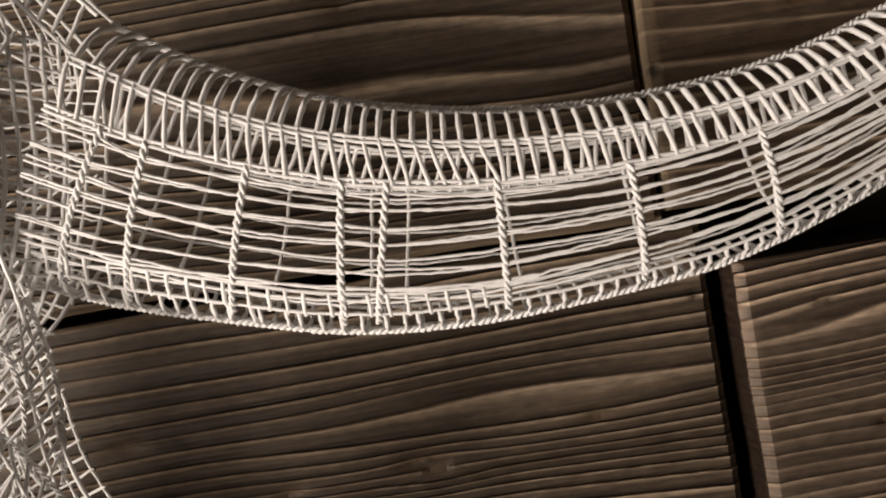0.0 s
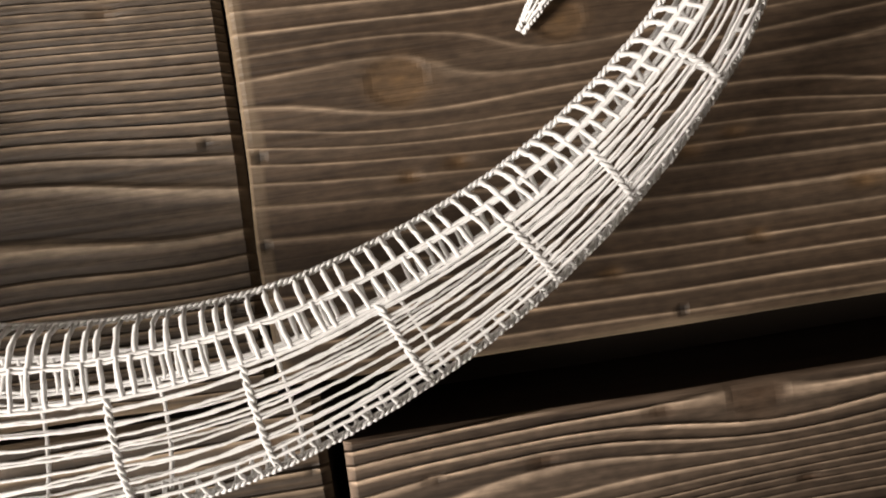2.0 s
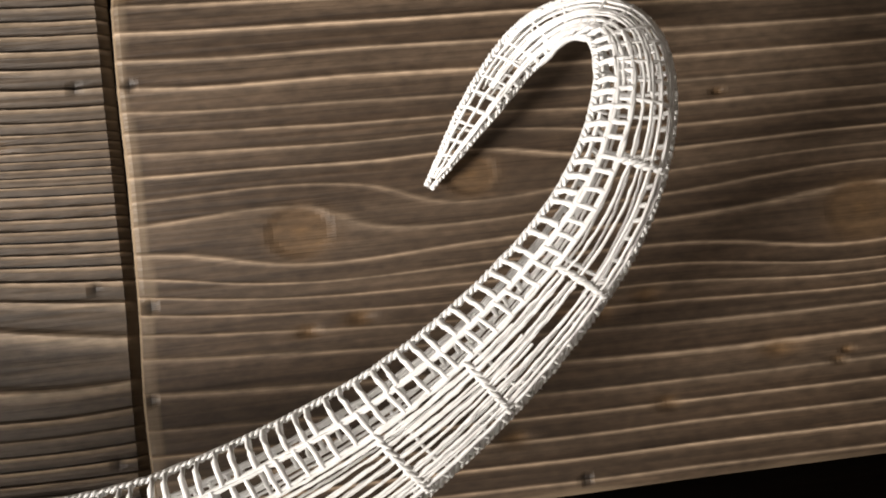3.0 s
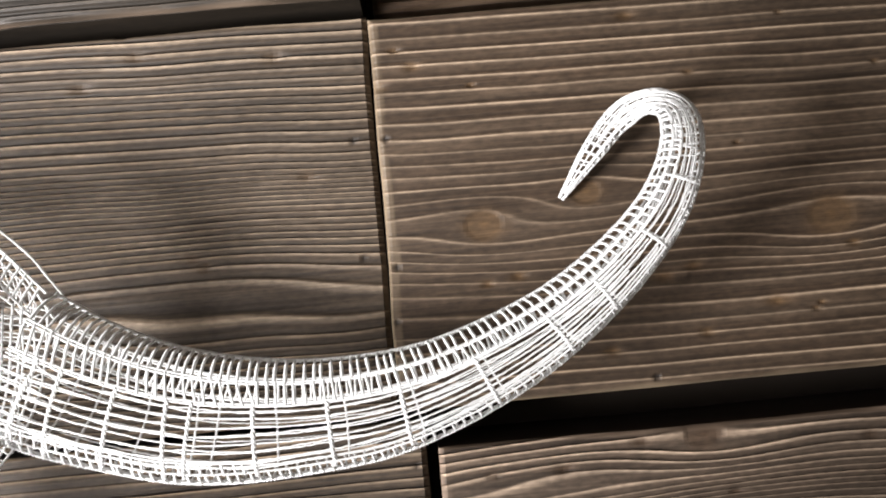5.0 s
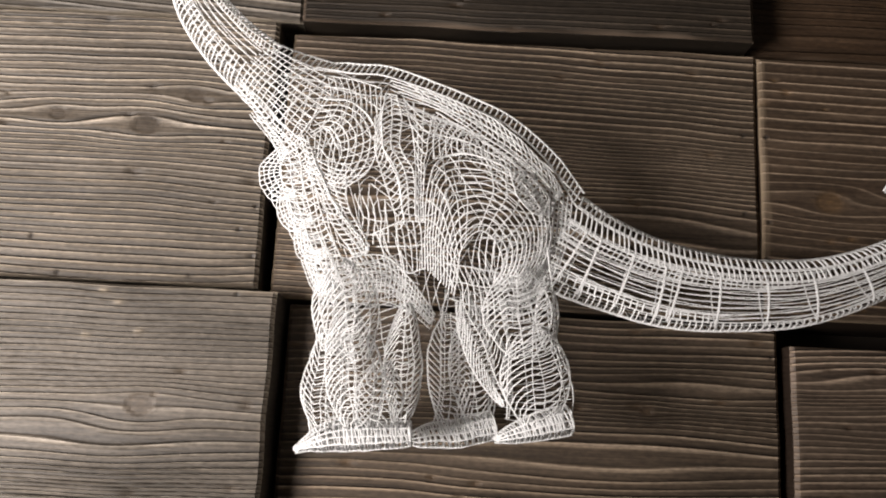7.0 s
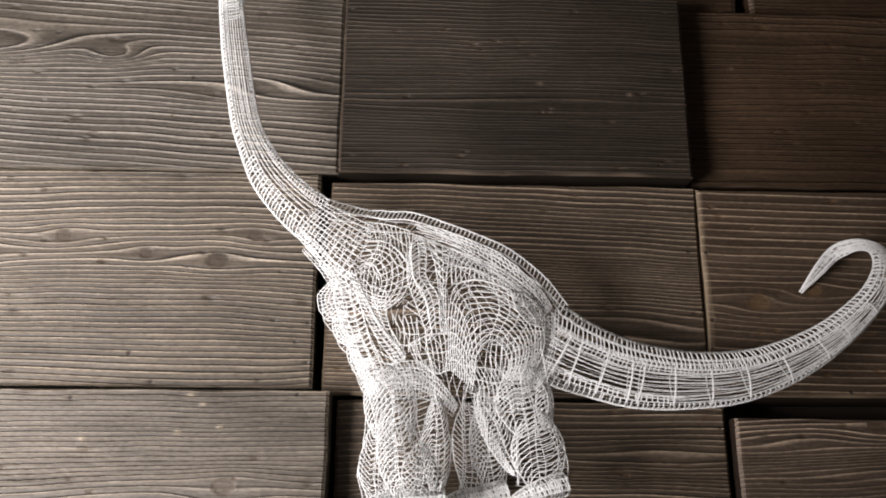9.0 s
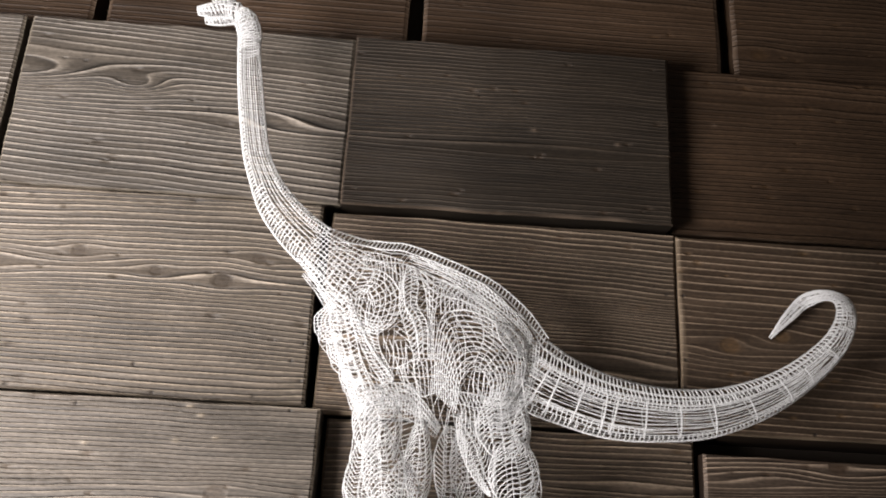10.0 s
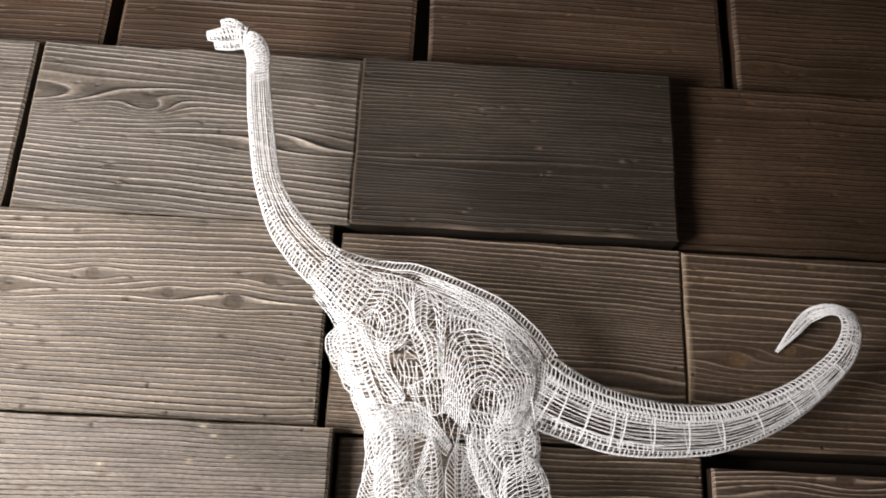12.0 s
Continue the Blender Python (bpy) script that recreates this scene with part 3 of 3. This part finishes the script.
RUMP = [
    [(-0.147, 1.6010), (-0.125, 1.5940), (-0.102, 1.5845), (-0.088, 1.5750), (-0.070, 1.5590), (-0.064, 1.5500)],
    [(-0.140, 1.5910), (-0.121, 1.5840), (-0.103, 1.5720), (-0.088, 1.5610), (-0.073, 1.5500), (-0.069, 1.5430)],
]
LOIN = [[(-0.123, 1.583), (-0.103, 1.571), (-0.088, 1.560), (-0.073, 1.549)], [(-0.124, 1.561), (-0.105, 1.563), (-0.084, 1.553), (-0.071, 1.538)]]
OVAL = [[(-0.091, 1.556), (-0.080, 1.554), (-0.072, 1.545), (-0.074, 1.537)], [(-0.090, 1.555), (-0.086, 1.544), (-0.080, 1.538), (-0.074, 1.537)]]
THIGH = [
    [(-0.125, 1.511), (-0.126, 1.541), (-0.121, 1.560), (-0.105, 1.563), (-0.084, 1.553), (-0.071, 1.538), (-0.071, 1.521), (-0.080, 1.506)],
    [(-0.112, 1.500), (-0.110, 1.515), (-0.106, 1.524), (-0.101, 1.527), (-0.095, 1.524), (-0.091, 1.517), (-0.092, 1.510), (-0.095, 1.505)],
]
THIGH_LOW = [[(-0.100, 1.529), (-0.101, 1.517), (-0.102, 1.505)], [(-0.072, 1.529), (-0.075, 1.517), (-0.081, 1.506)]]
GROIN = [[(-0.117, 1.513), (-0.098, 1.511), (-0.081, 1.509)], [(-0.112, 1.492), (-0.097, 1.489), (-0.074, 1.492)]]
SEAM = [[(-0.070, 1.552), (-0.071, 1.527), (-0.079, 1.507), (-0.092, 1.498)], [(-0.059, 1.549), (-0.062, 1.525), (-0.070, 1.507), (-0.083, 1.494)]]
BELLY = [[(-0.161, 1.514), (-0.144, 1.516), (-0.133, 1.508), (-0.119, 1.492)], [(-0.156, 1.500), (-0.142, 1.500), (-0.131, 1.495), (-0.121, 1.488)]]
WAIST = [[(-0.148, 1.525), (-0.136, 1.531), (-0.126, 1.531)], [(-0.144, 1.515), (-0.134, 1.510), (-0.125, 1.511)]]
BAND = [[(-0.184, 1.567), (-0.176, 1.546), (-0.167, 1.530), (-0.155, 1.514)], [(-0.180, 1.567), (-0.171, 1.546), (-0.161, 1.532), (-0.149, 1.518)]]
CHEST = [[(-0.197, 1.568), (-0.188, 1.538), (-0.180, 1.518), (-0.171, 1.499)], [(-0.183, 1.564), (-0.173, 1.536), (-0.165, 1.520), (-0.154, 1.504)]]
# the axis of the tail, to which the body is joined
tail = Tube([
    (-0.0640, 1.5315, 0.0235, 0.132, 0.015),
    (-0.0507, 1.5245, 0.0222, 0.132, 0.014),
    (-0.0328, 1.5174, 0.0204, 0.131, 0.013),
    (-0.0168, 1.5126, 0.0196, 0.130, 0.012),
    (0.0010, 1.5098, 0.0182, 0.129, 0.011),
    (0.0215, 1.5090, 0.0164, 0.128, 0.010),
    (0.0422, 1.5103, 0.0152, 0.127, 0.009),
    (0.0620, 1.5147, 0.0134, 0.126, 0.008),
    (0.0833, 1.5230, 0.0118, 0.126, 0.008),
    (0.1020, 1.5336, 0.0099, 0.123, 0.007),
    (0.1180, 1.5465, 0.0085, 0.119, 0.006),
    (0.1300, 1.5605, 0.0072, 0.114, 0.006),
    (0.1372, 1.5760, 0.0062, 0.114, 0.005),
    (0.1398, 1.5897, 0.0057, 0.123, 0.004),
    (0.1365, 1.5972, 0.0050, 0.138, 0.003),
    (0.1302, 1.5972, 0.0043, 0.154, 0.003),
    (0.1204, 1.5870, 0.0034, 0.158, 0.002),
    (0.1091, 1.5727, 0.0006, 0.1655, 0.0008),
])


def ends(inner, v_neck, v_tail):
    """A curve of the body with the matching edge points of neck and tail at its ends."""
    p, q = neck.at(np.array([N]), [v_neck])[0], tail.at(np.array([0.0]), [v_tail])[0]
    return [(p[0], p[2])] + inner + [(q[0], q[2])]


for front in (True, False):
    thin = 0.00030 if front else 0.00022
    loft(dino, [ends(BACK[1:-1], 0.0, 0.0), ends(UNDER[1:-1], 0.14, 0.17)], 2, 0.0027 if front else 0.5, 0.00040, 0.00044, front)
    loft(dino, SEAM, 6 if front else 3, 0.0024, thin, 0.00038, front)
    low = [tuple(neck.at(np.array([N]), [v])[0][[0, 2]]) for v in (0.85, 1.0)]
    loft(dino, [[p] + c for p, c in zip(low[::-1], CHEST)], 4, 0.0029, thin, 0.00032, front, 0.0, 0.05, 2.0)
    loft(dino, RUMP, 6 if front else 3, 0.0034, thin, 0.00030, front, 0.002, 0.15, 4.0)
    loft(dino, BELLY, 5 if front else 3, 0.0024, thin, 0.00034, front, 0.003, 0.0, 2.0)
# fields: edge threads, spacing of the cross threads, share left out, bow of the cross threads
for guides, threads, step, skip, sway, out in (
    (SHOULDER, 6, 0.0052, 0.10, 2.0, 0.003),
    (SHOULDER_EYE, 3, 0.0029, 0.05, 2.0, 0.003),
    (SHOULDER_TOP, 3, 0.0029, 0.05, 3.0, 0.002),
    (SHOULDER_LOW, 3, 0.0028, 0.05, 4.0, 0.003),
    (HOLLOW, 5, 0.0070, 0.1, 4.0, 0.002),
    (COLUMN_A, 2, 0.0027, 0.0, 3.0, 0.003),
    (COLUMN_B, 3, 0.0027, 0.0, -4.0, 0.004),
    (COLUMN_C, 4, 0.0060, 0.2, 3.0, 0.002),
    (LOIN, 3, 0.0028, 0.03, -4.0, 0.002),
    (OVAL, 3, 0.0025, 0.0, 2.0, 0.004),
    (THIGH, 12, 0.0085, 0.15, 3.0, 0.003),
    (THIGH_LOW, 10, 0.0090, 0.1, 2.0, 0.001),
    (GROIN, 4, 0.0027, 0.05, 4.0, 0.003),
    (WAIST, 3, 0.0028, 0.05, 3.0, 0.002),
    (BAND, 3, 0.0026, 0.0, 2.0, 0.004),
):
    loft(dino, guides, threads, step, 0.00030, 0.00031, True, out, skip, sway)
# the far flank, seen through the near one: threads that run about the shoulder and the thigh
FLANK = UNDER[:-1] + [(-0.0640, 1.5460), (-0.0630, 1.5300), (-0.0670, 1.5120), (-0.0730, 1.4980), (-0.0860, 1.4900), (-0.1030, 1.4880), (-0.1185, 1.4920), (-0.1330, 1.4970), (-0.1500, 1.4960), (-0.1720, 1.4990), (-0.1800, 1.5200), (-0.1880, 1.5400), (-0.1945, 1.5630), (-0.2020, 1.5800), (-0.1990, 1.5980)]
PULLS = [
    (-0.1640, 1.5780, 0.010, -72), (-0.1740, 1.5640, 0.010, -52), (-0.1600, 1.5560, 0.009, 62), (-0.1830, 1.5780, 0.009, -30), (-0.1720, 1.5880, 0.009, 25),
    (-0.1440, 1.5720, 0.009, -8), (-0.1400, 1.5500, 0.009, -22), (-0.1320, 1.5720, 0.007, 12), (-0.1310, 1.5420, 0.008, -8),
    (-0.1190, 1.5680, 0.008, 48), (-0.1190, 1.5440, 0.008, 58), (-0.1255, 1.5880, 0.010, -24), (-0.0940, 1.5690, 0.011, -38), (-0.0700, 1.5500, 0.009, -50),
    (-0.1050, 1.5480, 0.009, -48), (-0.0900, 1.5420, 0.009, -40), (-0.0820, 1.5310, 0.008, -12), (-0.0800, 1.5160, 0.008, 68), (-0.0960, 1.5200, 0.007, 80), (-0.1120, 1.5240, 0.008, 42),
    (-0.1500, 1.5300, 0.010, 82), (-0.1420, 1.5080, 0.010, -42), (-0.0900, 1.5000, 0.010, -35), (-0.1160, 1.5060, 0.009, 70),
    (-0.1680, 1.5100, 0.012, -62), (-0.1780, 1.5480, 0.011, -55), (-0.1900, 1.5900, 0.012, 35), (-0.1650, 1.5980, 0.009, 60),
]
hatch(dino, FLANK, combed(PULLS, 0, 61), 0.0040, 0.00023, True, -0.001, 0.040, (), 3)
hatch(dino, FLANK, combed(PULLS, 40, 63), 0.0050, 0.00025, False, 0.0, 0.050, (), 5)
for front in (True, False):
    thin = 0.00028 if front else 0.00022
    # throat: the neck's threads run out over the shoulder
    fan = []
    for k, v in enumerate(np.linspace(0.14, 0.97, 11 if front else 6)):
        p0, p1 = neck.at(np.array([N - 0.012, N]), [v, v], front)
        f = k / (10 if front else 5)
        x, z = -0.1680 - 0.0180 * f, 1.5960 - 0.0330 * f
        end = np.array([x, skin(x, z) if front else 0.262 - skin(x, z), z])
        t = np.linspace(0, 1, 14)[:, None]
        curve = (1 - t) ** 2 * p1 + 2 * t * (1 - t) * (p1 + (p1 - p0)) + t ** 2 * end
        dino.thread(curve, 0.00029)
        fan.append(curve)
    for j in range(1, 14, 1 if front else 3):
        dino.thread([c[j] for c in fan], thin)

# scallops along the chest
for outer, inner in (
    ([(-0.1925, 1.5642), (-0.2012, 1.5535), (-0.1958, 1.5400), (-0.1844, 1.5392)], [(-0.1898, 1.5614), (-0.1923, 1.5532), (-0.1892, 1.5461), (-0.1837, 1.5428)]),
    ([(-0.1924, 1.5413), (-0.1915, 1.5306), (-0.1833, 1.5250), (-0.1756, 1.5290)], [(-0.1870, 1.5398), (-0.1854, 1.5334), (-0.1816, 1.5301), (-0.1768, 1.5317)]),
    ([(-0.1834, 1.5257), (-0.1815, 1.5147), (-0.1743, 1.5115), (-0.1686, 1.5153)], [(-0.1777, 1.5246), (-0.1766, 1.5191), (-0.1736, 1.5171), (-0.1696, 1.5187)]),
    ([(-0.1796, 1.5127), (-0.1746, 1.5012), (-0.1674, 1.4982), (-0.1616, 1.5043)], [(-0.1732, 1.5116), (-0.1715, 1.5062), (-0.1679, 1.5043), (-0.1632, 1.5066)]),
):
    loft(dino, [outer, inner], 5, 0.0024, 0.00026, 0.00034)
    loft(dino, [outer, inner], 3, 0.0040, 0.00024, 0.00030, False)

# legs: rows from the body down
LEGS = [
    ([(-0.1520, 1.5160, 0.0170, 0.112, 0.008), (-0.1490, 1.4940, 0.0180, 0.112, 0.010), (-0.1450, 1.4700, 0.0190, 0.112, 0.011), (-0.1460, 1.4530, 0.0180, 0.112, 0.011), (-0.1470, 1.4400, 0.0175, 0.112, 0.012)], 9),
    ([(-0.1640, 1.5100, 0.0080, 0.132, 0.007), (-0.1640, 1.4800, 0.0090, 0.134, 0.008), (-0.1640, 1.4560, 0.0120, 0.135, 0.009), (-0.1620, 1.4380, 0.0110, 0.135, 0.010)], 6),
    ([(-0.1060, 1.5060, 0.0100, 0.136, 0.006), (-0.1050, 1.4850, 0.0115, 0.138, 0.008), (-0.1030, 1.4600, 0.0140, 0.140, 0.010), (-0.1050, 1.4430, 0.0140, 0.140, 0.011)], 7),
    ([(-0.0850, 1.5200, 0.0150, 0.116, 0.006), (-0.0800, 1.5000, 0.0130, 0.118, 0.008), (-0.0760, 1.4785, 0.0115, 0.119, 0.009), (-0.0725, 1.4600, 0.0150, 0.120, 0.011), (-0.0735, 1.4470, 0.0140, 0.120, 0.012)], 7),
]
for rows, longs in LEGS:
    leg = Tube(rows)
    for v in np.linspace(0.1, 0.9, 4):
        leg.line(dino, 0.0, leg.length, float(v), 0.00026, False)
    leg.rungs(dino, 0.0, leg.length, 0.02, 0.98, 0.0030, 0.00024, False, 0.004, n=9)
    for v in (0.03, 0.97):
        leg.line(dino, 0.0, leg.length, v, 0.00034, True)
for a, b, left, right, y, depth, rails, step in (
    ((-0.1650, 1.4800), (-0.1655, 1.4380), 0.0085, 0.0100, 0.112, 0.009, 7, 0.0022),
    ((-0.1310, 1.4945), (-0.1315, 1.4420), 0.0085, 0.0070, 0.112, 0.009, 7, 0.0022),
    ((-0.1620, 1.5120), (-0.1500, 1.4700), 0.0120, 0.0130, 0.107, 0.010, 8, 0.0023),
    ((-0.1560, 1.4900), (-0.1480, 1.4380), 0.0120, 0.0120, 0.106, 0.011, 8, 0.0023),
    ((-0.1690, 1.5060), (-0.1630, 1.4720), 0.0060, 0.0090, 0.114, 0.008, 6, 0.0022),
    ((-0.1400, 1.4700), (-0.1430, 1.4380), 0.0090, 0.0100, 0.108, 0.009, 6, 0.0022),
    ((-0.1120, 1.4960), (-0.1120, 1.4430), 0.0100, 0.0110, 0.138, 0.008, 7, 0.0024),
    ((-0.1050, 1.4930), (-0.0970, 1.4440), 0.0110, 0.0100, 0.136, 0.008, 7, 0.0024),
    ((-0.0850, 1.5130), (-0.0800, 1.4740), 0.0165, 0.0135, 0.114, 0.008, 7, 0.0023),
    ((-0.0765, 1.4880), (-0.0735, 1.4440), 0.0150, 0.0140, 0.112, 0.010, 8, 0.0023),
    ((-0.1080, 1.5000), (-0.0860, 1.4540), 0.0085, 0.0085, 0.122, 0.008, 7, 0.0023),
    ((-0.0700, 1.5080), (-0.0690, 1.4780), 0.0060, 0.0040, 0.118, 0.007, 5, 0.0022),
):
    leaf(dino, a, b, left, right, y, depth, rails, 1.22 * step, 0.00031)
# feet: rows from the heel to the toe
FEET = [
    [(-0.1270, 1.4400, 0.0050, 0.112, 0.012), (-0.1400, 1.4390, 0.0055, 0.112, 0.013), (-0.1600, 1.4365, 0.0050, 0.112, 0.011), (-0.1740, 1.4318, 0.0012, 0.112, 0.003)],
    [(-0.1500, 1.4390, 0.0050, 0.135, 0.011), (-0.1650, 1.4370, 0.0055, 0.135, 0.012), (-0.1790, 1.4300, 0.0012, 0.136, 0.003)],
    [(-0.0900, 1.4450, 0.0060, 0.140, 0.012), (-0.1050, 1.4420, 0.0062, 0.140, 0.013), (-0.1220, 1.4385, 0.0045, 0.140, 0.010), (-0.1300, 1.4370, 0.0012, 0.140, 0.003)],
    [(-0.0595, 1.4490, 0.0062, 0.120, 0.012), (-0.0680, 1.4470, 0.0062, 0.120, 0.013), (-0.0820, 1.4425, 0.0042, 0.120, 0.010), (-0.0915, 1.4390, 0.0010, 0.120, 0.003)],
]
for rows in FEET:
    foot = Tube(rows)
    net(dino, foot, 0.0005, foot.length - 0.0005, 5, 0.0026, 0.003, 0.00037, ring=0.0034)
    for v in (0.002, 0.998):
        foot.line(dino, 0.0, foot.length, v, 0.00055, True, cord=True)

dino.gauge = 0.95
# tail: its cords, ladders, long threads and twisted bars
L = tail.length
TWIST = [0.009, 0.0175, 0.034, 0.050, 0.0565, 0.075, 0.0965, 0.118, 0.1425, 0.167, 0.184, 0.204, 0.222]
for front in (True, False):
    tail.line(dino, 0.0, L, 0.0005 if front else 0.002, 0.00055, front, cord=front)
    tail.line(dino, 0.0, L, 0.9995 if front else 0.998, 0.00060, front, cord=front)
    for v in (0.175, 0.195):
        tail.line(dino, 0.0, L - 0.004, v, 0.00040, front)
    if front:
        tail.rungs(dino, 0.0, L - 0.003, 0.0, 0.18, 0.0029, 0.00056, front, 0.0002)
    tail.rungs(dino, 0.0, 0.075, 0.18, 0.37, 0.0029, 0.00046, front, 0.0026 if front else -0.0020)
    tail.rungs(dino, 0.076, L - 0.03, 0.18, 0.37, 0.0028, 0.00048, front, 0.0004 if front else -0.0006)
    tail.rungs(dino, 0.0, L - 0.004, 0.91, 1.0, 0.0028, 0.00045, front, 0.0004)
    for v in (0.355, 0.375, 0.91):
        tail.line(dino, 0.0, L - 0.03, v, 0.00036, front)
    if front:
        tail.rungs(dino, 0.0, 0.075, 0.82, 0.92, 0.0030, 0.00042, front, 0.0006)
        tail.line(dino, 0.0, 0.080, 0.82, 0.00036, front)
    count = 0
    for v in np.linspace(0.42, 0.86, 8 if front else 4):
        bend = v + dino.rng.uniform(-0.012, 0.012, len(TWIST))
        count = count + 1 if front else 0
        tail.line(dino, 0.0, L - (0.10 if count % 2 else 0.022), (np.array(TWIST), bend), 0.00028, front)
        if front and dino.rng.uniform() < 0.6:
            tail.line(dino, 0.0, L - 0.09, (np.array(TWIST), bend + dino.rng.uniform(-0.03, 0.03, len(TWIST))), 0.00026, front)
    for s in TWIST:
        v = np.linspace(0.36, 0.95, 18)
        bar = tail.at(s + (0.0 if front else 0.003) + 0.0025 * (v - 0.6) * dino.rng.uniform(-1, 1), v, front)
        if front:
            dino.cord(bar, 0.00062, 0.0030)
        else:
            dino.thread(bar, 0.00042)
    for v in np.linspace(0.25, 0.85, 3):
        tail.line(dino, L - 0.060, L - 0.002, float(v), 0.00036, front)
    tail.rungs(dino, L - 0.062, L - 0.003, 0.1, 0.95, 0.0034, 0.00036, front, 0.0012)

lace_dinosaur = dino.mesh("lace_dinosaur", THREAD)
tagged(lace_dinosaur, "white cotton bobbin-lace long-necked dinosaur hanging before the wooden wall", "lace sculpture")
